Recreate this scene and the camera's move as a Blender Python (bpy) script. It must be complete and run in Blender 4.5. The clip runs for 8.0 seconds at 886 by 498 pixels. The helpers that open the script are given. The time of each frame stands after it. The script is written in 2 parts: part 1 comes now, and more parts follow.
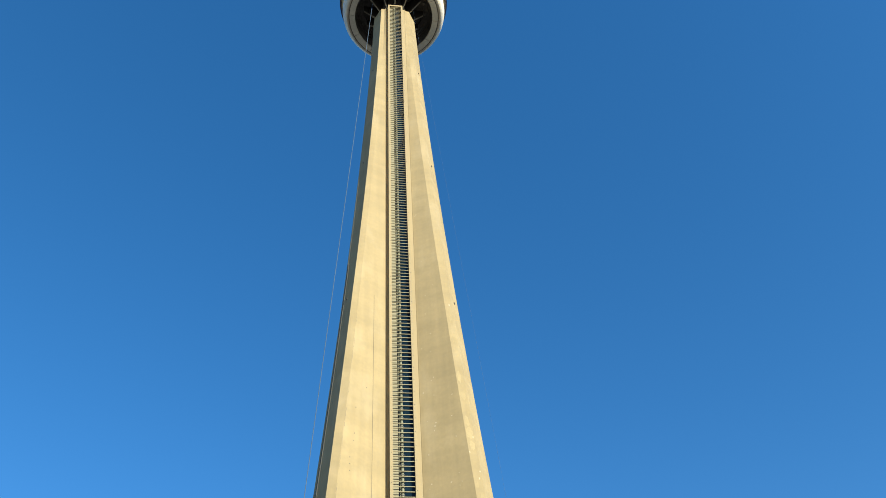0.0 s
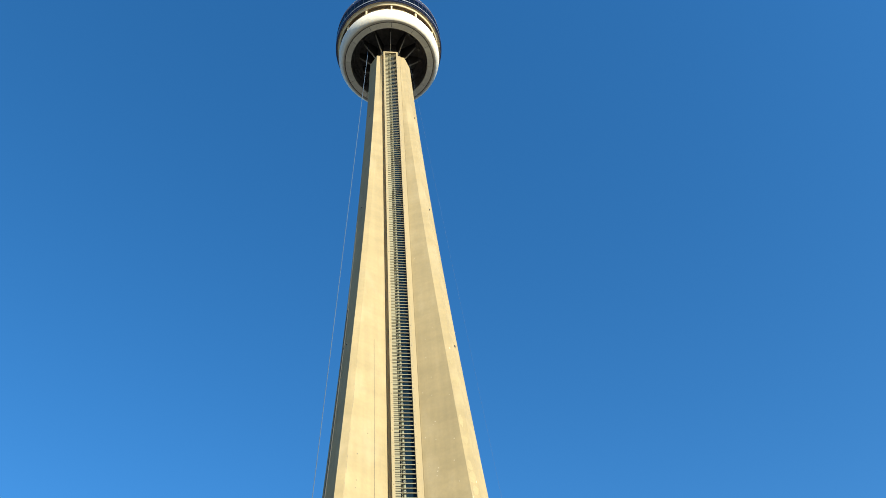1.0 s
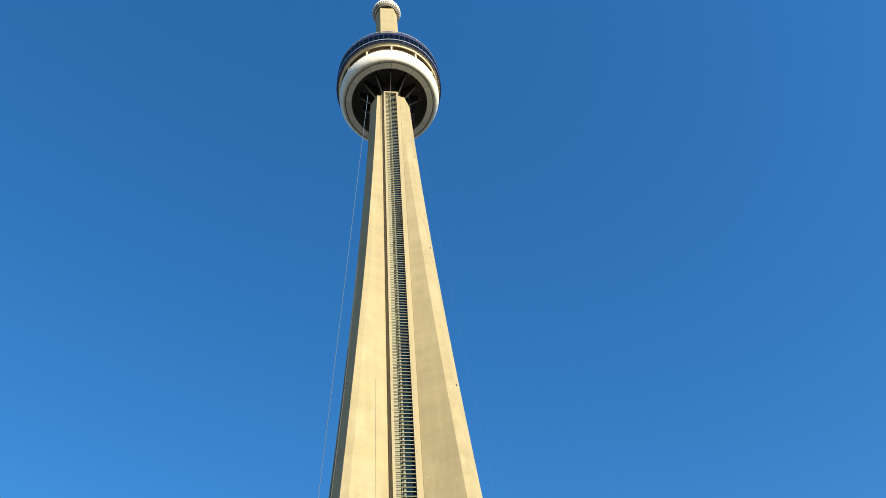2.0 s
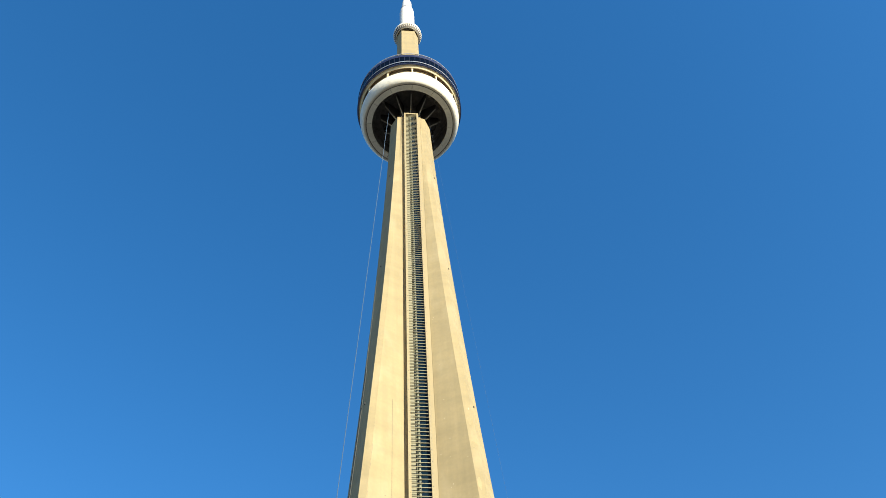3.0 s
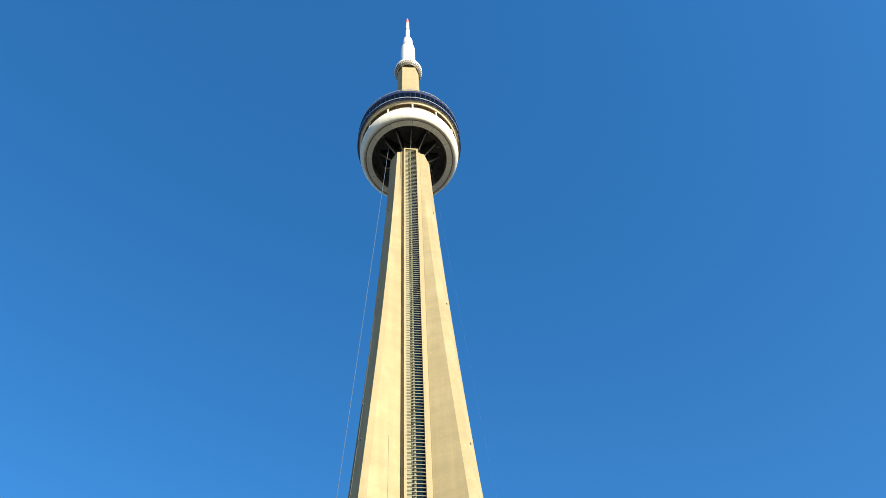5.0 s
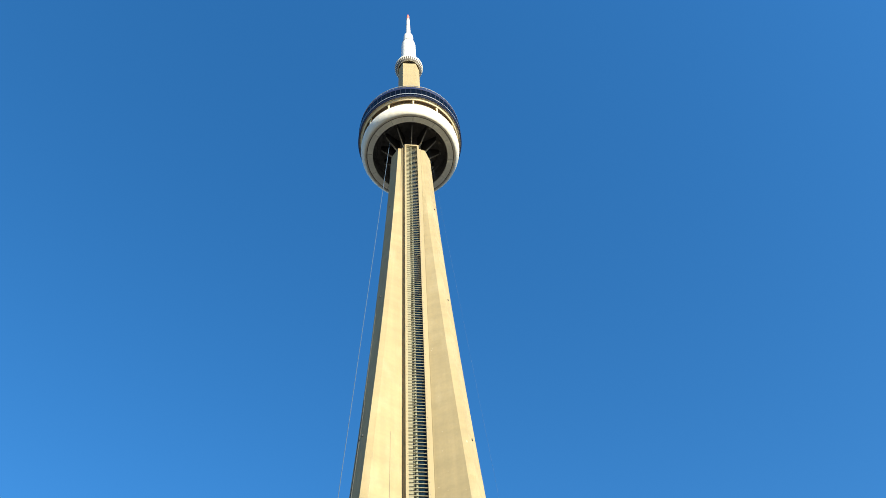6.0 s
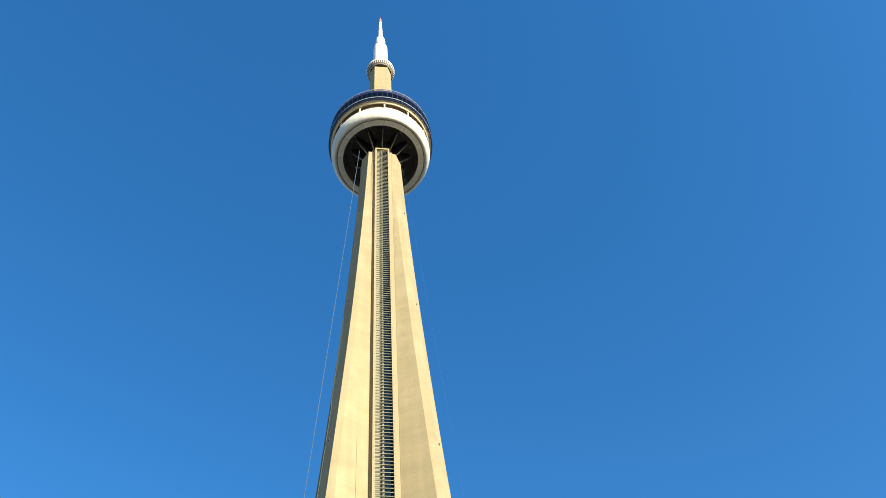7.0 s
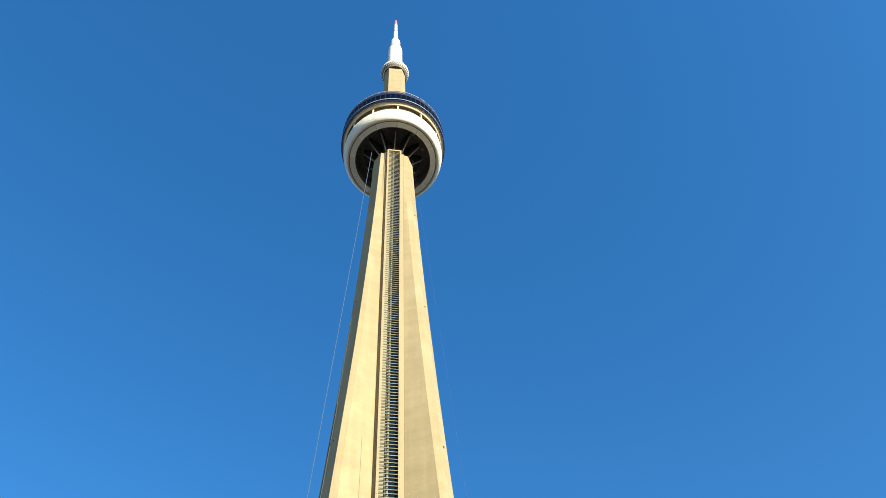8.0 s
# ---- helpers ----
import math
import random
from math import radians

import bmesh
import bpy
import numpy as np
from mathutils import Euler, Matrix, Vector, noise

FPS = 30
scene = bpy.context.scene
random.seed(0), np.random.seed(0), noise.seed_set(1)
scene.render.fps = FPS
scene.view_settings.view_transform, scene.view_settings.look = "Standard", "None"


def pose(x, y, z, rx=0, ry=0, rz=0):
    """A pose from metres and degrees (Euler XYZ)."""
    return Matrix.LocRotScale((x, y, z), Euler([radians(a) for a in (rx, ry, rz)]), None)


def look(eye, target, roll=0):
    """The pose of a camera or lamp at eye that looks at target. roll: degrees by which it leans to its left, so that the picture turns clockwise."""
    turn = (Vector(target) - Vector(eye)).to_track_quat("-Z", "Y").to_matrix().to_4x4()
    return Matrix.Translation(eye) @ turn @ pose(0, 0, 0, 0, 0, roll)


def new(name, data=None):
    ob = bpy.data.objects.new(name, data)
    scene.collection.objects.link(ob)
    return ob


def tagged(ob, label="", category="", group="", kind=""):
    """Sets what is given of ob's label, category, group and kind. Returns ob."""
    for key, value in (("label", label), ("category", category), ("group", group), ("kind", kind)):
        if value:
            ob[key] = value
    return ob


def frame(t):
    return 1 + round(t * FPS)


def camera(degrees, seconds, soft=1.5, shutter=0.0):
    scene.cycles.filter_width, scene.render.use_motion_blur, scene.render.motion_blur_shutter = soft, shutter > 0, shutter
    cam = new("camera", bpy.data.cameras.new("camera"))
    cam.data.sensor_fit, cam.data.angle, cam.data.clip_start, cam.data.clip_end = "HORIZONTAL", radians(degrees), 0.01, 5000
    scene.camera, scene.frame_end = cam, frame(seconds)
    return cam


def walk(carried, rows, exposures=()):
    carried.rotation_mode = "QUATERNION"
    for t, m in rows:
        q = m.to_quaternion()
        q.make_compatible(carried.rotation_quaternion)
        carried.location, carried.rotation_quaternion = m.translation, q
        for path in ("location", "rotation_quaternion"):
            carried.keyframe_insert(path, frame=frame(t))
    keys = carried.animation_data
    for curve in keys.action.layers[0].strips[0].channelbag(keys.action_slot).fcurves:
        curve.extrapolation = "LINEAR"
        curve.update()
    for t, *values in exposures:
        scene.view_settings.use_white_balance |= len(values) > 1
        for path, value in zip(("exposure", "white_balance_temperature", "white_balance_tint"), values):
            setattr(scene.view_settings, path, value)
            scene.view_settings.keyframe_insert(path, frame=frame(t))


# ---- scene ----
cam = camera(54.46, 8.0, soft=0.65)
EYE = (-12.300, -149.483, 1.6)
# seconds, heading, tilt above the horizon, lean
TURNS = [
    (0.0, -9.471, 50.562, -4.607), (0.2, -9.081, 51.057, -4.562), (0.3, -8.793, 51.284, -4.644),
    (0.5, -9.077, 51.595, -4.786), (0.8, -9.460, 52.576, -5.827), (1.0, -10.020, 53.387, -6.137),
    (1.2, -10.556, 54.166, -6.313), (1.5, -10.902, 54.615, -7.248), (1.7, -10.736, 55.142, -7.199),
    (2.8, -9.059, 57.166, -5.115), (3.0, -8.432, 57.426, -4.605), (3.2, -8.132, 57.822, -3.899),
    (3.5, -7.601, 58.546, -3.229), (3.7, -7.805, 58.723, -3.495), (4.0, -8.277, 58.861, -3.977),
    (4.2, -8.262, 59.223, -3.863), (4.5, -8.332, 59.715, -3.618), (4.7, -8.683, 59.754, -4.217),
    (5.8, -9.205, 59.692, -4.632), (6.0, -8.795, 59.491, -4.488), (6.2, -9.312, 58.543, -4.827),
    (6.3, -9.945, 58.299, -5.179), (6.5, -9.839, 58.217, -5.993), (6.8, -11.376, 59.105, -6.873),
    (7.0, -12.852, 59.565, -7.228), (7.2, -12.486, 59.968, -6.549), (7.5, -12.415, 59.973, -6.194),
    (7.7, -11.484, 59.998, -4.578), (8.0, -11.623, 59.825, -4.696),
]


def turned(yaw, pitch, roll):
    """The camera stands still at EYE and turns."""
    return Matrix.Translation(EYE) @ Matrix.Rotation(radians(yaw), 4, "Z") @ Matrix.Rotation(radians(90 + pitch), 4, "X") @ Matrix.Rotation(radians(roll), 4, "Z")


walk(cam, [(t, turned(*a)) for t, *a in TURNS], exposures=[(0.0, 1.30), (0.5, 1.41), (0.8, 1.43), (1.2, 1.40), (1.7, 1.41), (2.9, 1.46), (3.5, 1.57), (8.0, 1.56)])

# ---------------------------------------------------------------- light
SUN_AZ, SUN_EL = 31.2, 22.0  # azimuth counted from -y towards +x
sun_way = Vector((math.sin(radians(SUN_AZ)) * math.cos(radians(SUN_EL)), -math.cos(radians(SUN_AZ)) * math.cos(radians(SUN_EL)), math.sin(radians(SUN_EL))))
world = bpy.data.worlds.new("sky")
world.use_nodes = True
scene.world = world
wn, wl = world.node_tree.nodes, world.node_tree.links
wn.clear()
sky = wn.new("ShaderNodeTexSky")
sky.sky_type, sky.sun_disc = "NISHITA", False
sky.sun_elevation, sky.sun_rotation = radians(SUN_EL), math.atan2(sun_way.x, sun_way.y)
sky.altitude, sky.air_density, sky.dust_density, sky.ozone_density = 100, 1.0, 0.3, 3.0
hue = wn.new("ShaderNodeHueSaturation")
hue.inputs["Saturation"].default_value = 1.285
background = wn.new("ShaderNodeBackground")
background.inputs["Strength"].default_value = 0.095
world_out = wn.new("ShaderNodeOutputWorld")
wl.new(sky.outputs["Color"], hue.inputs["Color"])
wl.new(hue.outputs["Color"], background.inputs["Color"])
wl.new(background.outputs["Background"], world_out.inputs["Surface"])
sun = new("sun", bpy.data.lights.new("sun", "SUN"))
sun.data.energy, sun.data.angle, sun.data.color = 5.0, radians(0.53), (1.0, 0.91, 0.68)
sun.matrix_world = look((0, 0, 0), -sun_way)

# ---------------------------------------------------------------- materials


def material(name, colour, rough=0.8, metal=0.0, chalk=0.0, spread=0.12, grain=1.0, stain=0.08, streak=0.0, bump=0.2, lifts=0.0, bloom=0.0):
    """A procedural surface: two scales of variation, optional streaks running down, pour joints and pale bloom."""
    m = bpy.data.materials.new(name)
    m.use_nodes = True
    n, l = m.node_tree.nodes, m.node_tree.links
    bsdf = n["Principled BSDF"]
    bsdf.inputs["Metallic"].default_value = metal
    bsdf.inputs["Diffuse Roughness"].default_value = chalk
    coord = n.new("ShaderNodeTexCoord")

    def noise_at(scale, detail=4.0, stretch=(1, 1, 1)):
        mp = n.new("ShaderNodeMapping")
        mp.inputs["Scale"].default_value = stretch
        l.new(coord.outputs["Object"], mp.inputs["Vector"])
        tex = n.new("ShaderNodeTexNoise")
        tex.inputs["Scale"].default_value, tex.inputs["Detail"].default_value = scale, detail
        l.new(mp.outputs["Vector"], tex.inputs["Vector"])
        return tex.outputs["Fac"]

    def scaled(value, lo, hi, a=0.3, b=0.7):
        mr = n.new("ShaderNodeMapRange")
        for key, v in (("From Min", a), ("From Max", b), ("To Min", lo), ("To Max", hi)):
            mr.inputs[key].default_value = v
        l.new(value, mr.inputs["Value"])
        return mr.outputs["Result"]

    def times(a, b):
        mt = n.new("ShaderNodeMath")
        mt.operation = "MULTIPLY"
        l.new(a, mt.inputs[0])
        l.new(b, mt.inputs[1])
        return mt.outputs["Value"]

    fine = noise_at(grain, 6.0)
    broad = noise_at(grain * 0.07, 3.0)
    value = times(scaled(fine, 1 - spread, 1 + spread * 0.6), scaled(broad, 1 - stain, 1 + stain))
    if streak:
        value = times(value, scaled(noise_at(grain * 0.5, 4.0, (1, 1, 0.03)), 1 - streak, 1 + streak * 0.5))
    if lifts:
        value = times(value, scaled(noise_at(0.35, 2.0, (0.12, 0.12, 1.0)), 1 - lifts, 1 + lifts))
    info = n.new("ShaderNodeObjectInfo")
    value = times(value, scaled(info.outputs["Random"], 0.97, 1.03, 0, 1))
    mix = n.new("ShaderNodeMix")
    mix.data_type = "RGBA"
    mix.blend_type = "MULTIPLY"
    mix.inputs["Factor"].default_value = 1.0
    mix.inputs[6].default_value = (*colour, 1)
    l.new(value, mix.inputs[7])
    shade = mix.outputs[2]
    if bloom:
        patch = scaled(noise_at(0.16, 5.0, (1, 1, 0.5)), 0, bloom, 0.52, 0.68)
        wash = n.new("ShaderNodeMix")
        wash.data_type = "RGBA"
        l.new(patch, wash.inputs["Factor"])
        l.new(shade, wash.inputs[6])
        wash.inputs[7].default_value = (0.45, 0.40, 0.29, 1)
        shade = wash.outputs[2]
    l.new(shade, bsdf.inputs["Base Color"])
    l.new(scaled(fine, max(rough - 0.08, 0.02), min(rough + 0.08, 1)), bsdf.inputs["Roughness"])
    if bump:
        bp = n.new("ShaderNodeBump")
        bp.inputs["Strength"].default_value, bp.inputs["Distance"].default_value = bump, 0.05
        l.new(fine, bp.inputs["Height"])
        l.new(bp.outputs["Normal"], bsdf.inputs["Normal"])
    return m


CONCRETE = material("concrete", (0.231, 0.187, 0.103), 0.9, chalk=0.15, spread=0.075, grain=1.3, stain=0.05, streak=0.08, lifts=0.06, bloom=0.12, bump=0.12)
WASH = material("pale_concrete_wash", (0.250, 0.204, 0.112), 0.9, chalk=0.15, spread=0.1, grain=2.0)
MORTAR = material("pale_mortar", (0.33, 0.285, 0.20), 0.9, spread=0.1, grain=3.0)
FRAME = material("frame_concrete", (0.234, 0.193, 0.113), 0.85, chalk=0.15, spread=0.05, grain=1.2, stain=0.04, streak=0.06)
RUNG = material("weathered_steel", (0.165, 0.145, 0.085), 0.7, 0.0, spread=0.1, grain=3.0)
RAIL = material("guide_rail_steel", (0.12, 0.13, 0.09), 0.7, 0.0, spread=0.15, grain=2.0, streak=0.15)
RADOME = material("white_radome", (0.60, 0.582, 0.525), 0.5, chalk=0.15, spread=0.06, grain=0.8, stain=0.08, streak=0.10, bump=0.05)
SOFFIT = material("grey_soffit", (0.70, 0.70, 0.63), 0.7, spread=0.08, grain=1.5, stain=0.12)
DARK = material("dark_underside", (0.18, 0.172, 0.168), 0.9, spread=0.3, grain=0.8, stain=0.3)
BRACKET = material("bracket_steel", (0.13, 0.125, 0.115), 0.7, spread=0.1, grain=1.5, stain=0.15)
# Gusset dark, strut pale: lit edge and shaded web are put into their colours.
GUSSET = material("gusset_plate", (0.05, 0.046, 0.042), 0.8, spread=0.15, grain=1.5, stain=0.2)
STRUT = material("strut_steel", (0.30, 0.29, 0.26), 0.7, spread=0.1, grain=1.5, stain=0.15)
CREAM = material("cream_panel", (0.46, 0.395, 0.265), 0.75, spread=0.05, grain=1.0, stain=0.06)
# Terrace ceiling: the shade above the openings is put into a dark brown.
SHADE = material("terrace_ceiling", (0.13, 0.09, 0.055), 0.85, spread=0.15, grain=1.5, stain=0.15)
TERRACE = material("terrace_wall", (0.36, 0.30, 0.215), 0.85, spread=0.1, grain=1.5, stain=0.1)
NAVY = material("navy_cladding", (0.004, 0.007, 0.022), 0.5, spread=0.1, grain=2.0)
BAND = material("pale_band", (0.17, 0.18, 0.22), 0.5, spread=0.05, grain=2.0)
PANE = material("window_pane", (0.0015, 0.0025, 0.006), 0.08, spread=0.2, grain=0.4, bump=0)
MAST = material("white_mast", (0.55, 0.55, 0.535), 0.45, spread=0.03, grain=0.8, stain=0.04, streak=0.05)
SEAM = material("mast_joint", (0.22, 0.22, 0.24), 0.7)
RED = material("red_tip", (0.65, 0.12, 0.07), 0.5)
# Sky blue is mixed into the steel's colour to make the cables look faint.
CABLE = material("cable_steel", (0.032, 0.062, 0.115), 0.8, 0.0)
PARAPET = material("parapet_metal", (0.012, 0.017, 0.05), 0.5, spread=0.1, grain=2.0)
# The recess's shadow and the sky's blue reflection are put into this dark colour.
LINING = material("dark_glazing", (0.004, 0.011, 0.020), 0.12, spread=0.2, grain=0.5, bump=0)
MULLION = material("mullion_metal", (0.014, 0.018, 0.036), 0.6, spread=0.1, grain=2.0)
CONDUIT = material("conduit", (0.06, 0.06, 0.055), 0.7)
PANE.node_tree.nodes["Principled BSDF"].inputs["Specular IOR Level"].default_value = 0.02
LINING.node_tree.nodes["Principled BSDF"].inputs["Specular IOR Level"].default_value = 0.1
for dull in (NAVY, MULLION, DARK, PARAPET):
    dull.node_tree.nodes["Principled BSDF"].inputs["Specular IOR Level"].default_value = 0.12
FIXTURE = material("lamp_housing", (0.02, 0.02, 0.02), 0.6)
# Brown stands in for the warm bounced shade in the groove beside the posts.
RECESS_BROWN = material("brown_cladding", (0.50, 0.30, 0.115), 0.8, spread=0.12, grain=1.2, stain=0.1, streak=0.12)
LINER = material("pale_liner", (0.20, 0.19, 0.13), 0.8, chalk=0.3, spread=0.08, grain=1.5, stain=0.08)
EDGE = material("blue_edge", (0.022, 0.038, 0.12), 0.6, spread=0.08, grain=2.0)
# Darker than the ribs: the shade in the gaps between them is coloured in.
RIB_GAP = material("slot_panel", (0.075, 0.064, 0.055), 0.8, spread=0.1, grain=2.0)
PAVING = material("ground_paving", (0.062, 0.058, 0.052), 0.9, spread=0.15, grain=0.8, stain=0.15, bump=0.4)

# ---------------------------------------------------------------- builders


def part(name, bm, mat, parent=None, label="", smooth=False):
    """Links a bmesh as one mesh object, under a parent if there is one."""
    mesh = bpy.data.meshes.new(name)
    bm.normal_update()
    bm.to_mesh(mesh)
    bm.free()
    mesh.materials.append(mat)
    if smooth:
        for p in mesh.polygons:
            p.use_smooth = True
    ob = new(name, mesh)
    if parent:
        ob.parent = parent
    return tagged(ob, label) if label else ob


def again(ob, m):
    """One more part on the same mesh, at the pose m under the same parent."""
    o = bpy.data.objects.new(ob.name.split(".")[0], ob.data)
    scene.collection.objects.link(o)
    o.parent = ob.parent
    o.matrix_basis = m
    return o


def lathe(profile, steps=96, closed=True, bm=None):
    """Turns (radius, height) points round the z axis; closed joins the last to the first."""
    bm = bm or bmesh.new()
    rings = [[bm.verts.new((r * math.sin(2 * math.pi * i / steps), -r * math.cos(2 * math.pi * i / steps), z)) for i in range(steps)] for r, z in profile]
    pairs = list(zip(rings, rings[1:])) + ([(rings[-1], rings[0])] if closed else [])
    for a, b in pairs:
        for i in range(steps):
            j = (i + 1) % steps
            bm.faces.new((a[i], a[j], b[j], b[i]))
    bmesh.ops.recalc_face_normals(bm, faces=bm.faces)
    return bm


def sector(profile, a0, a1, steps):
    """A solid piece of a ring between two angles in degrees, 0 at -y, from a closed (radius, height) profile."""
    bm = bmesh.new()
    cuts = []
    for i in range(steps + 1):
        a = radians(a0 + (a1 - a0) * i / steps)
        cuts.append([bm.verts.new((r * math.sin(a), -r * math.cos(a), z)) for r, z in profile])
    n = len(profile)
    for a, b in zip(cuts, cuts[1:]):
        for i in range(n):
            j = (i + 1) % n
            bm.faces.new((a[i], a[j], b[j], b[i]))
    bm.faces.new(cuts[0])
    bm.faces.new(list(reversed(cuts[-1])))
    bmesh.ops.recalc_face_normals(bm, faces=bm.faces)
    return bm


def box(x0, x1, y0, y1, z0, z1, bevel=0.0, bm=None):
    bm = bm or bmesh.new()
    made = bmesh.ops.create_cube(bm, size=1.0, matrix=Matrix.Translation(((x0 + x1) / 2, (y0 + y1) / 2, (z0 + z1) / 2)) @ Matrix.Diagonal((x1 - x0, y1 - y0, z1 - z0, 1)))
    if bevel:
        edges = list({e for v in made["verts"] for e in v.link_edges})
        bmesh.ops.bevel(bm, geom=edges, offset=bevel, segments=1, affect="EDGES")
    return bm


def tube(points, radius, sides=8, bm=None):
    """A round bar along points."""
    bm = bm or bmesh.new()
    points = [Vector(p) for p in points]
    rings = []
    for i, p in enumerate(points):
        way = (points[min(i + 1, len(points) - 1)] - points[max(i - 1, 0)]).normalized()
        side = way.cross(Vector((0.3, 1, 0.2))).normalized()
        up = way.cross(side)
        rings.append([bm.verts.new(p + radius * (math.cos(2 * math.pi * k / sides) * side + math.sin(2 * math.pi * k / sides) * up)) for k in range(sides)])
    for a, b in zip(rings, rings[1:]):
        for k in range(sides):
            j = (k + 1) % sides
            bm.faces.new((a[k], a[j], b[j], b[k]))
    bm.faces.new(list(reversed(rings[0])))
    bm.faces.new(rings[-1])
    bmesh.ops.recalc_face_normals(bm, faces=bm.faces)
    return bm


def loft(sections):
    """A solid through closed sections of equal count."""
    bm = bmesh.new()
    rings = [[bm.verts.new(p) for p in s] for s in sections]
    n = len(rings[0])
    for a, b in zip(rings, rings[1:]):
        for i in range(n):
            j = (i + 1) % n
            bm.faces.new((a[i], a[j], b[j], b[i]))
    bm.faces.new(list(reversed(rings[0])))
    bm.faces.new(rings[-1])
    bmesh.ops.recalc_face_normals(bm, faces=bm.faces)
    return bm


def spin(degrees):
    return Matrix.Rotation(radians(degrees), 4, "Z")


# ---------------------------------------------------------------- ground
bm = bmesh.new()
bmesh.ops.create_grid(bm, x_segments=40, y_segments=40, size=4000)
ground = part("ground", bm, PAVING)
tagged(ground, "broad grey paved ground round the foot of the tower", "ground", kind="structure")

# ---------------------------------------------------------------- tower
LEG_TOP, SHAFT_TOP = 327.6, 328.7
END, CUT_IN, CUT_SIDE = 2.27, 1.42, 1.02  # half width of a leg's end face, and its bevelled corners


def reach(z):
    """How far a leg's end stands from the axis at height z."""
    d = 155.6 - z
    return 15.06 + 0.05976 * d + 1.02e-4 * d * d


ROOT_U, ROOT_V = 6.60, 3.85  # where a leg's sides leave the core


def tip_half(z):
    """Half thickness of a leg just behind its bevelled corners."""
    return END + CUT_SIDE + 0.0071 * max(155 - z, 0)


def cut_side(z):
    """How far one bevel of a leg cuts into its end face: less and less with height; the other keeps CUT_SIDE."""
    return CUT_SIDE - 0.45 * min(max((z - 115) / 85, 0), 1)


def side(u, z):
    """Half thickness of a leg at u from the axis and height z."""
    far = max(reach(z) - CUT_IN, ROOT_U + 0.03)
    k = min(max((u - ROOT_U) / (far - ROOT_U), 0), 1)
    return ROOT_V + (tip_half(z) - ROOT_V) * k


tower = new("observation_tower")
tagged(tower, "very tall tapering beige concrete tower with round white pod and antenna", "tower")

# core: a six-sided shaft with three slots between the legs
bm = bmesh.new()
outline = []
for k in range(3):
    for x, y in ((-3.6, -3.7), (3.6, -3.7)):
        v = spin(120 * k) @ Vector((x, y, 0))
        outline.append((v.x, v.y))
bm = loft([[(x, y, z) for x, y in outline] for z in (0, 110, 220, 329)])
core = part("core", bm, CONCRETE, tower)

# a leg, pointing to -y, then turned to its three places
levels = [LEG_TOP * i / 48 for i in range(49)]
cross = []
for z in levels:
    r = reach(z)
    w = tip_half(z)
    e, f, far = w - cut_side(z), w - CUT_SIDE, max(r - CUT_IN, ROOT_U + 0.03)
    cross.append([(-2.0, -2.0, z), (2.0, -2.0, z), (ROOT_V, -ROOT_U, z), (w, -far, z), (e, -r, z), (-f, -r, z), (-w, -far, z), (-ROOT_V, -ROOT_U, z)])
leg = part("leg", loft(cross), CONCRETE, tower)
leg.matrix_basis = spin(60)
legs = [leg] + [again(leg, spin(a)) for a in (180, 300)]
for one in legs:
    for z in (34.0, 93.5, 155.6, 217.7, 278.6):
        b = box(-0.2, 0.2, -reach(z) - 0.2, -reach(z) + 0.1, z - 0.3, z + 0.3, 0.06)
        part("lamp_housing", b, FIXTURE, one)
for off, top in ((-1.75, 215), (-1.35, 175)):
    part("conduit", tube([(off, -reach(z) - 0.02, z) for z in levels if z < top], 0.08, 6), CONDUIT, legs[2])
part("conduit", tube([(side(9.6, z) + 0.02, -9.6, z) for z in levels if 20 < z < 160], 0.026, 6), CONDUIT, legs[2])

# plugged tie holes on the sunlit side of one leg
for u, z in ((14.0, 111.2), (14.65, 107.0), (14.65, 105.4), (14.6, 103.8), (13.65, 120.0), (13.8, 113.2), (11.2, 126.5), (12.6, 97.0)):
    x = side(u, z)
    part("tie_hole", box(x - 0.05, x + 0.015, -u - 0.09, -u + 0.09, z - 0.1, z + 0.1, 0.01), CONDUIT, legs[2])
# broken dark seepage line along the bevelled corner of the same leg
drift = random.Random(3)
for low, high in ((40, 58), (62, 79), (84, 100), (103, 112), (114, 119), (123, 127), (132, 140), (145, 148)):
    steps = [low + (high - low) * k / 8 for k in range(9)]
    part("seepage_line", tube([(tip_half(z) - 0.01, -(reach(z) - CUT_IN) + 0.08 + drift.uniform(-0.06, 0.06), z) for z in steps], drift.uniform(0.015, 0.03), 6), CONDUIT, legs[2])
# small pale repairs on the side of another leg, thinning out upwards
mended = [(8.1, 110.3), (14.3, 103.9), (14.3, 101.0), (8.0, 102.1), (8.1, 118.9), (10.0, 117.9), (9.8, 117.1), (9.5, 129.9), (13.6, 118.5), (9.0, 157.8)]
picker = random.Random(7)
for k in range(26):
    z = 85 + 110 * picker.random() ** 1.6
    mended.append((7 + (reach(z) - 9) * picker.random(), z))
for u, z in mended:
    x, a, b = side(u, z), picker.uniform(0.07, 0.2), picker.uniform(0.08, 0.2)
    spot = bmesh.new()
    rim = [(u + a * math.cos(q) * picker.uniform(0.7, 1.2), z + b * math.sin(q) * picker.uniform(0.7, 1.2)) for q in [k * math.pi / 4 for k in range(8)]]
    rings = [[spot.verts.new((-x - d, -p, q)) for p, q in rim] for d in (-0.08, 0.02)]
    for k in range(8):
        spot.faces.new((rings[0][k], rings[0][(k + 1) % 8], rings[1][(k + 1) % 8], rings[1][k]))
    spot.faces.new(rings[1])
    bmesh.ops.recalc_face_normals(spot, faces=spot.faces)
    part("repair_patch", spot, MORTAR, legs[0])



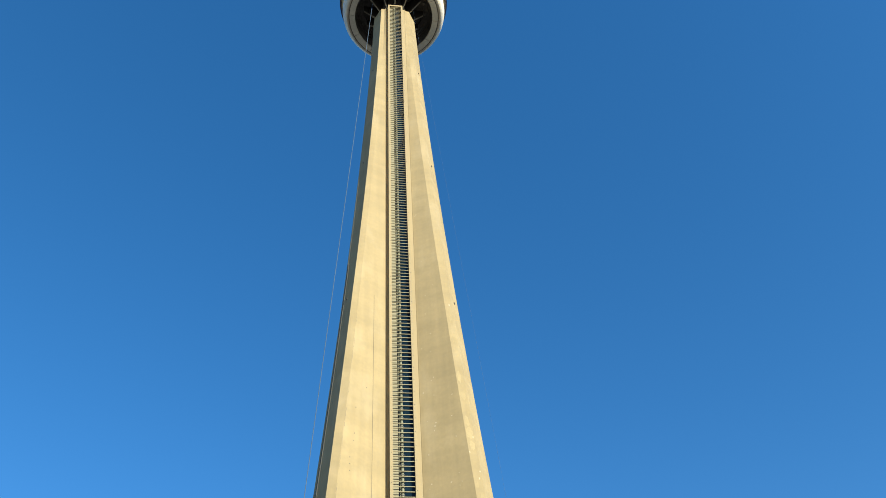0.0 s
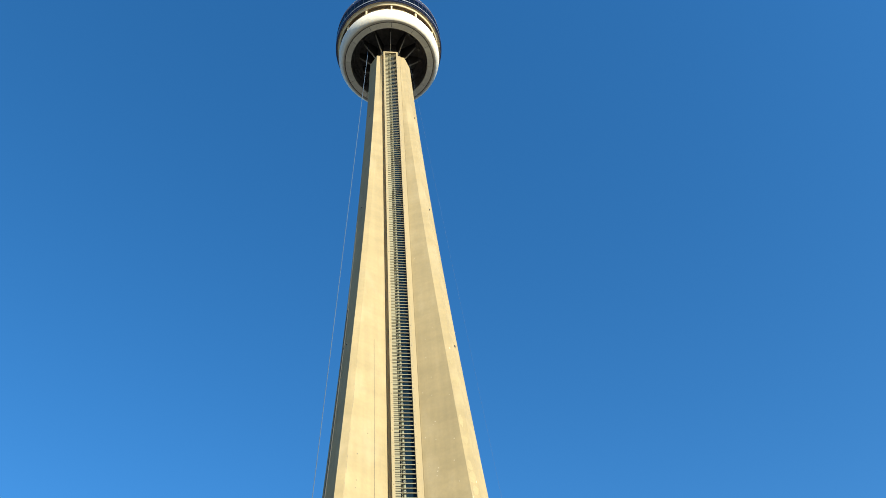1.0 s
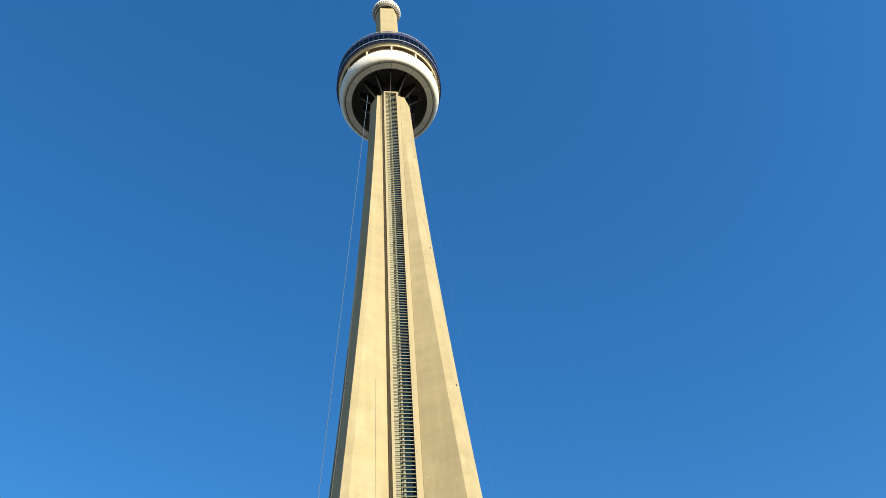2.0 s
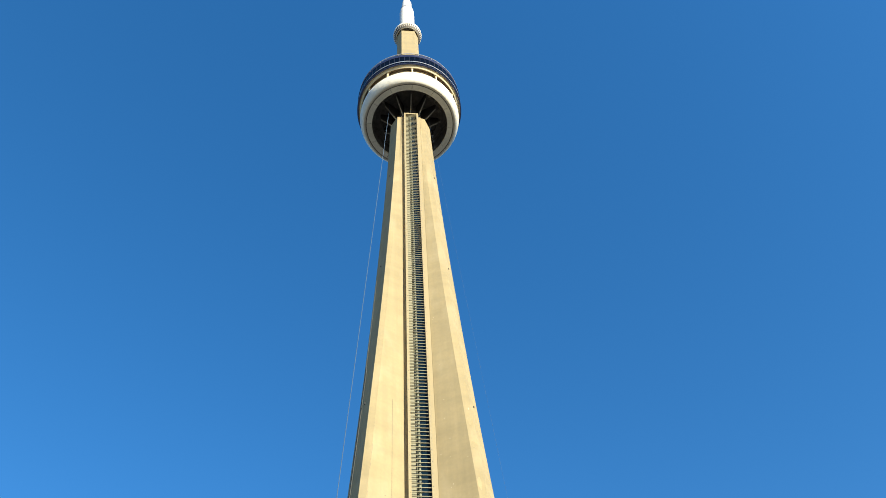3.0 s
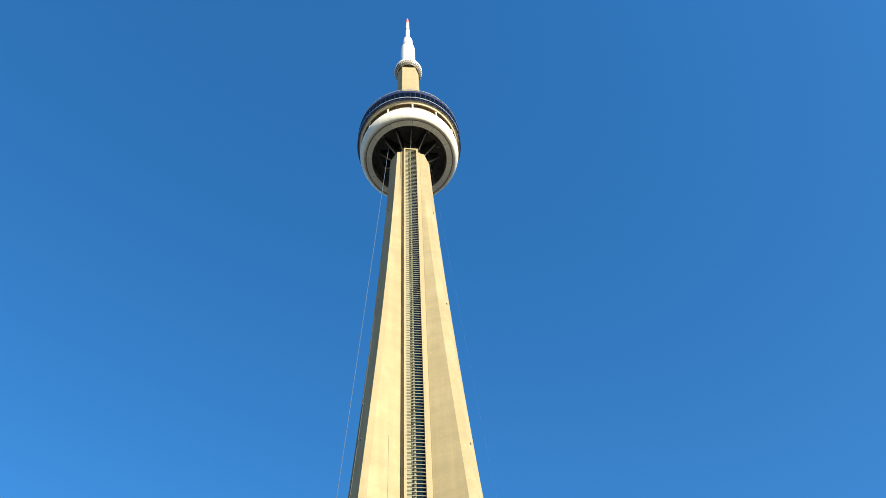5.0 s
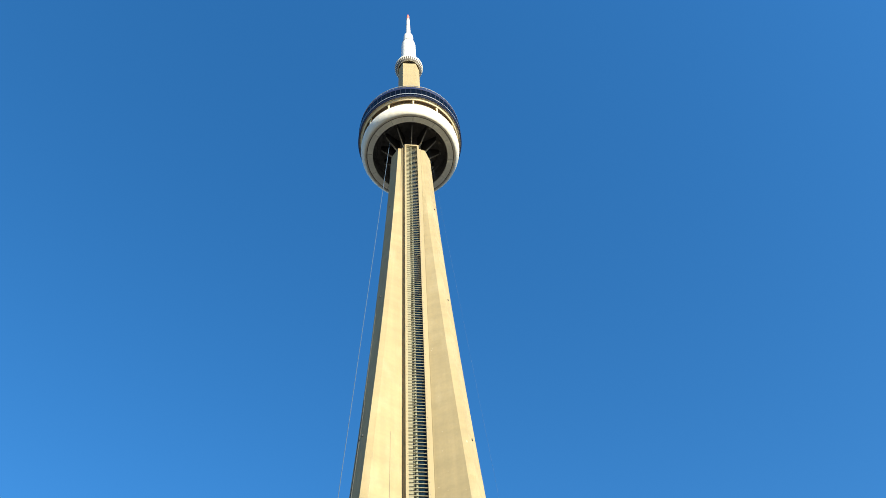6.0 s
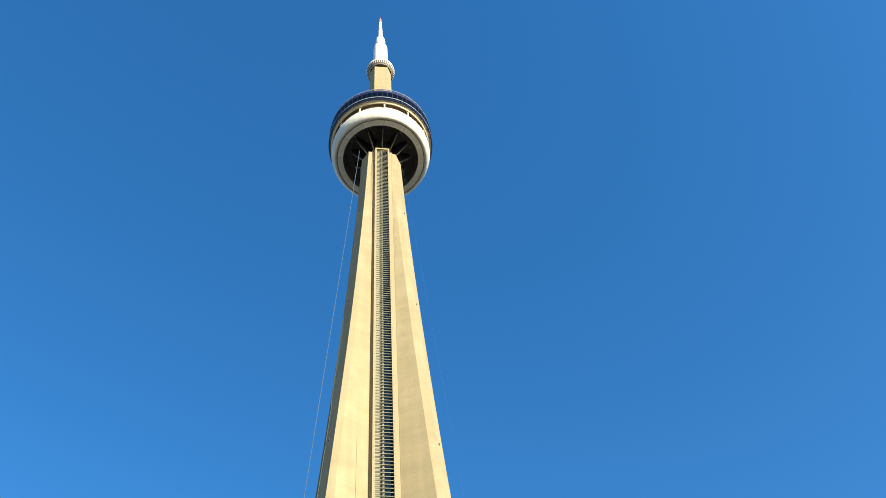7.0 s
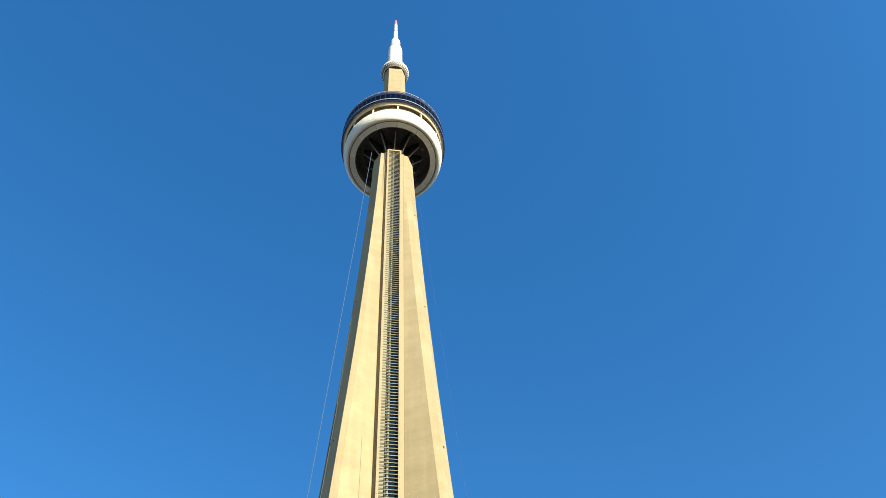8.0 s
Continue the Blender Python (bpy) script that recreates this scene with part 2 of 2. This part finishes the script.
def bevel_patch(v, z, wide, high, mat, name):
    """An irregular thin patch on a leg's bevelled corner; v runs over the bevel from 0 to 1, wide and high are half sizes in metres."""
    spot = bmesh.new()
    rim = []
    corners = 4 if name == "repair_patch" and wide > 0.3 else 22
    for k in range(corners):
        q = 2 * math.pi * (k + 0.5) / corners
        f = 1.35 if corners == 4 else picker.uniform(0.8, 1.2)
        rim.append((min(max(v + wide * f * math.cos(q) / 1.75, 0.02), 0.98), z + high * f * math.sin(q)))
    rings = []
    for d in (-0.06, 0.012):
        ring = []
        for p, h in rim:
            w, far = tip_half(h), reach(h) - CUT_IN
            ring.append(spot.verts.new((-(w - p * CUT_SIDE) - d * 0.81, -(far + p * CUT_IN) - d * 0.58, h)))
        rings.append(ring)
    for k in range(corners):
        j = (k + 1) % corners
        spot.faces.new((rings[0][k], rings[0][j], rings[1][j], rings[1][k]))
    spot.faces.new(rings[1])
    bmesh.ops.recalc_face_normals(spot, faces=spot.faces)
    part(name, spot, mat, legs[0])


for v, z, wide, high in ((0.25, 100.3, 0.36, 0.8), (0.68, 101.7, 0.13, 0.25), (0.9, 103.4, 0.13, 0.22), (0.1, 108.1, 0.12, 0.25), (0.64, 152.7, 0.16, 0.4), (0.8, 112.0, 0.1, 0.3)):
    bevel_patch(v, z, wide, high, MORTAR if wide < 0.3 else WASH, "repair_patch")
for v, z, wide, high in ((0.4, 116.2, 0.5, 1.3), (0.45, 113.2, 0.65, 1.6), (0.55, 109.8, 0.55, 1.2), (0.5, 148.4, 0.45, 1.5), (0.5, 140.6, 0.6, 1.0), (0.35, 129.0, 0.4, 1.8), (0.5, 123.2, 0.5, 1.1), (0.7, 97.0, 0.4, 1.5)):
    bevel_patch(v, z, wide, high, WASH, "pale_wash")

# an elevator shaft in front of each core face
BACK, FRONT = -6.6, -7.8


def elevator_shaft(turn):
    """Frame posts on either side of a recess with a pale liner, a riser pipe and glazing coloured dark for shade;
    strips coloured brown for warm shade beside one post.
    """
    plan = [(-3.9, -3.8), (-3.9, -5.95), (-2.85, -5.95), (-2.85, FRONT), (-2.2, FRONT), (-2.2, -6.4),
            (2.2, -6.4), (2.2, FRONT), (2.85, FRONT), (2.85, -6.56), (3.9, -6.56), (3.9, -3.8)]
    b = loft([[(x, y, z) for x, y in plan] for z in (0, LEG_TOP)])
    shaft = part("elevator_shaft", b, FRAME, tower, "pale open elevator shaft crossed by steel bars")
    shaft.matrix_basis = spin(turn)
    top = LEG_TOP - 0.01
    part("lintel", box(-2.85, 2.85, FRONT, -4.0, LEG_TOP, SHAFT_TOP, 0.05), FRAME, shaft)
    part("side_cladding", box(-3.84, -2.86, -6.25, -5.9, 0, top, 0.03), RECESS_BROWN, shaft, "recessed strip, brown for the warm shade in the groove")
    part("side_rib", box(-3.1, -2.86, -6.5, -6.26, 0, top, 0.03), RECESS_BROWN, shaft)
    part("liner", box(-2.19, -1.05, -6.95, -6.41, 0, top, 0.03), LINER, shaft, "pale painted liner strip")
    part("glazing", box(-1.04, 2.19, BACK, -6.41, 0, top), LINING, shaft, "glazed back of the shaft, dark with shade in its colour")
    part("guide_rail", box(-0.86, -0.74, -7.05, -6.85, 0, top, 0.03), RAIL, shaft)
    part("riser_pipe", tube([(-0.28, -7.05, z) for z in (0, 110, 220, top)], 0.31, 12), RAIL, shaft, "pale greenish riser pipe", True)
    return shaft


shafts = [elevator_shaft(a) for a in (0, 120, 240)]
RUNG_STEP = 1.2
first = part("bar", box(-2.22, 2.22, -7.62, -7.46, -0.085, 0.085), RUNG, shafts[0])
first.matrix_basis = Matrix.Translation((0, 0, 5.2))
z = 5.2 + RUNG_STEP
while z < SHAFT_TOP - 1.5:
    again(first, Matrix.Translation((0, 0, z)))
    z += RUNG_STEP

collar = part("pipe_collar", box(-0.64, 0.08, -7.42, -6.7, -0.16, 0.16, 0.08), CONDUIT, shafts[0])
collar.matrix_basis = Matrix.Translation((0, 0, 40.6))
for k in range(1, 118):
    again(collar, Matrix.Translation((0, 0, 40.6 + 2.4 * k)))
bolt = part("bolt", box(-0.07, 0.07, FRONT - 0.03, FRONT + 0.02, -0.07, 0.07), CONDUIT, shafts[0])
bolt.matrix_basis = Matrix.Translation((-2.52, 0, 60))
for k in range(75):
    again(bolt, Matrix.Translation((-2.52, 0, 63.6 + 3.6 * k)))
    again(bolt, Matrix.Translation((2.52, 0, 61.8 + 3.6 * k)))

# ---------------------------------------------------------------- main pod
pod_profile = [(3.0, 343.4), (16.4, 343.4), (17.9, 343.5), (17.9, 347.2), (20.4, 347.0), (20.55, 345.8), (20.8, 345.8), (21.65, 346.95), (22.15, 347.0), (22.15, 357.0), (20.8, 357.4), (3.0, 362.0)]
pod = part("main_pod", lathe(pod_profile, 144), CREAM, tower, "round multi-storey pod with white radome and blue window band")
part("radome", lathe([(18.4, 333.5), (19.2, 333.85), (20.0, 334.8), (20.6, 336.4), (20.9, 338.4), (20.8, 340.2), (20.4, 341.5), (19.8, 342.2), (19.1, 342.4), (18.0, 342.4), (18.0, 341.2), (18.3, 334.4)], 144), RADOME, pod, "bulging white radome ring", True)
part("underside", lathe([(16.0, 333.8), (18.5, 333.8), (18.5, 334.2), (16.2, 334.2), (16.2, 343.3), (3.4, 343.3), (3.4, 343.0), (16.0, 343.0)], 96), DARK, pod, "dark hollow underside")
panel = part("soffit_panel", sector([(15.92, 333.6), (18.0, 333.55), (18.0, 333.8), (15.92, 333.85)], -14.75, 14.75, 8), SOFFIT, pod)
panel.matrix_basis = spin(15)
for k in range(1, 12):
    again(panel, spin(15 + 30 * k))
part("soffit_lip", lathe([(15.75, 333.5), (15.95, 333.5), (15.95, 334.4), (15.75, 334.4)], 96), SOFFIT, pod)
part("terrace_wall", lathe([(19.1, 342.2), (19.25, 342.2), (19.25, 346.9), (19.1, 346.9)], 96), TERRACE, pod)
part("terrace_soffit", lathe([(17.95, 346.85), (20.5, 346.85), (20.5, 346.98), (17.95, 347.0)], 96), SHADE, pod)
stanchion = part("column", loft([[(-h, -20.45, z), (h, -20.45, z), (h, -20.0 + (h - 0.28), z), (-h, -20.0 + (h - 0.28), z)] for z, h in ((341.4, 0.28), (345.0, 0.28), (346.2, 0.45), (347.0, 0.75))]), CREAM, pod)
# bracket: a slanting strut from the core up to the ceiling
fin = part("bracket", loft([[(x, -4.8, 328.9), (x, -12.2, 337.8), (x, -12.2, 338.5), (x, -4.8, 329.7)] for x in (-0.18, 0.18)]), STRUT, pod)
gusset = part("gusset", loft([[(x, -4.8, 329.6), (x, -12.0, 338.3), (x, -12.6, 343.1), (x, -4.8, 343.1)] for x in (-0.07, 0.07)]), GUSSET, pod)
for k in range(1, 12):
    again(stanchion, spin(30 * k))
    again(fin, spin(30 * k))
    again(gusset, spin(30 * k))
part("ring_beam", lathe([(12.3, 342.0), (12.7, 342.0), (12.7, 343.02), (12.3, 343.02)], 72), DARK, pod)
for a, r, z, w in ((38, 12.6, 341.9, 0.5), (52, 13.2, 342.1, 0.35), (74, 12.8, 341.8, 0.45), (-62, 13.0, 342.0, 0.4), (-40, 12.4, 342.1, 0.3), (96, 13.1, 341.9, 0.4)):
    part("service_box", box(-w, w, -r - w, -r + w, z, 343.05, 0.05), STRUT, pod).matrix_basis = spin(a)
for r in (13.9, 15.0):
    part("pipe", lathe([(r, 342.3), (r + 0.18, 342.4), (r + 0.18, 342.6), (r, 342.7)], 72), BRACKET, pod)
part("blue_band", lathe([(22.16, 346.95), (22.36, 346.9), (22.36, 348.6), (22.16, 348.6)], 144), NAVY, pod)
part("drip_edge", lathe([(21.85, 346.6), (22.42, 346.8), (22.42, 346.88), (21.85, 346.7)], 144), EDGE, pod, "blue metal drip edge")
part("pale_band", lathe([(22.16, 348.6), (22.42, 348.65), (22.42, 349.3), (22.16, 349.3)], 144), BAND, pod)
part("window_backing", lathe([(22.15, 349.3), (22.2, 349.3), (22.2, 354.5), (22.15, 354.5)], 144), NAVY, pod)
part("roof_fascia", lathe([(22.16, 354.5), (22.45, 354.5), (22.45, 355.2), (22.16, 355.3)], 144), PARAPET, pod)
part("parapet", lathe([(22.16, 355.3), (22.3, 355.3), (22.3, 357.2), (22.16, 357.2)], 144), PARAPET, pod)
PANES = 64
wide = 360 / PANES
pane = part("window_pane", sector([(22.2, 349.35), (22.36, 349.35), (22.36, 354.5), (22.2, 354.5)], -wide * 0.46, wide * 0.46, 2), PANE, pod)
post = part("mullion", box(-0.08, 0.08, -22.4, -22.17, 349.3, 354.5), MULLION, pod)
post.matrix_basis = spin(wide / 2)
for k in range(1, PANES):
    again(pane, spin(wide * k))
    again(post, spin(wide * (k + 0.5)))
low_pane = part("window_pane", sector([(22.3, 347.15), (22.4, 347.15), (22.4, 348.45), (22.3, 348.45)], -wide * 0.44, wide * 0.44, 2), PANE, pod)
for k in range(1, PANES):
    again(low_pane, spin(wide * k))
part("roof_rail", lathe([(22.0, 358.6), (22.25, 358.6), (22.25, 359.0), (22.0, 359.0)], 144), BAND, pod)
stake = part("rail_post", box(-0.06, 0.06, -22.2, -22.06, 357.0, 358.7), BAND, pod)
for k in range(1, 48):
    again(stake, spin(7.5 * k))

# ---------------------------------------------------------------- neck, upper pod, mast
hexagon = []
for k in range(3):
    for x in (-3.4, 3.4):
        v = spin(120 * k) @ Vector((x, -4.35, 0))
        hexagon.append((v.x, v.y))
# Concrete core in the pod's hollow; the underside's darker grey stands in for shade.
part("core_head", loft([[(x * s, y * s, z) for x, y in hexagon] for z, s in ((328, 1.04), (343.2, 1.04))]), DARK, tower)
neck = part("neck", loft([[(x * s, y * s, z) for x, y in hexagon] for z, s in ((355, 1.03), (400, 1.01), (452, 0.98))]), CONCRETE, tower)
upper = part("upper_pod", lathe([(5.5, 445.2), (5.6, 443.9), (5.9, 443.75), (6.2, 444.0), (7.3, 446.4), (7.45, 447.0), (7.45, 448.1), (6.2, 450.1), (3.6, 451.9), (3.6, 445.2)], 72), RADOME, tower, "small white ribbed upper pod")
part("underside", lathe([(3.2, 445.0), (5.52, 444.9), (5.52, 445.3), (3.2, 445.4)], 48), DARK, upper)
part("slot_band", lathe([(6.2, 444.1), (6.24, 443.95), (7.34, 446.4), (7.3, 446.5)], 72), RIB_GAP, upper)
rib = part("rib", loft([[(s * w, -6.15, 443.85), (s * w, -7.32, 446.25), (s * w, -7.52, 447.0), (s * w, -7.45, 447.6), (s * w, -7.2, 446.4), (s * w, -6.2, 444.3)] for s, w in ((-1, 0.2), (1, 0.2))]), RADOME, upper)
for k in range(1, 40):
    again(rib, spin(9 * k))

mast = part("mast", lathe([(0.3, 452), (4.05, 452), (4.0, 486.5), (3.85, 488.6), (3.5, 490.4), (0.3, 490.5)], 48), MAST, tower, "stepped white antenna mast")
part("mast_section", lathe([(0.3, 490.2), (2.85, 490.4), (2.8, 503.5), (2.5, 506.0), (1.6, 508.5), (0.3, 508.6)], 40), MAST, mast)
part("mast_section", lathe([(0.2, 508.4), (1.4, 508.4), (1.25, 526.5), (0.2, 526.5)], 32), MAST, mast)
part("mast_section", lathe([(0.2, 526.4), (1.1, 526.4), (0.95, 542.2), (0.2, 542.2)], 32), MAST, mast)
part("mast_tip", lathe([(0.05, 542.1), (0.9, 542.1), (0.75, 548.5), (0.25, 553.3), (0.05, 553.3)], 24), RED, mast, "red tip")
for r, z in ((3.55, 490.3), (1.65, 508.3), (1.3, 526.0), (1.02, 541.8)):
    part("joint", lathe([(r - 0.25, z), (r + 0.1, z), (r + 0.1, z + 0.9), (r - 0.25, z + 0.9)], 32), SEAM, mast)

# ---------------------------------------------------------------- cables
def cable(top, foot, sag, radius):
    pts = []
    for i in range(41):
        f = i / 40
        p = Vector(top).lerp(Vector(foot), f)
        p.z -= sag * 4 * f * (1 - f)
        pts.append(p)
    ob = part("cable", tube(pts, radius, 6), CABLE)
    return tagged(ob, "thin pale steel cable hung from the pod to the ground", "cable", "cables beside the tower")


cable((-8.5, -6.0, 343.0), (-23.7, -6.0, 0.0), 0.0, 0.085)
cable((6.5, -6.0, 343.0), (26.05, -6.0, 0.0), 0.0, 0.012)
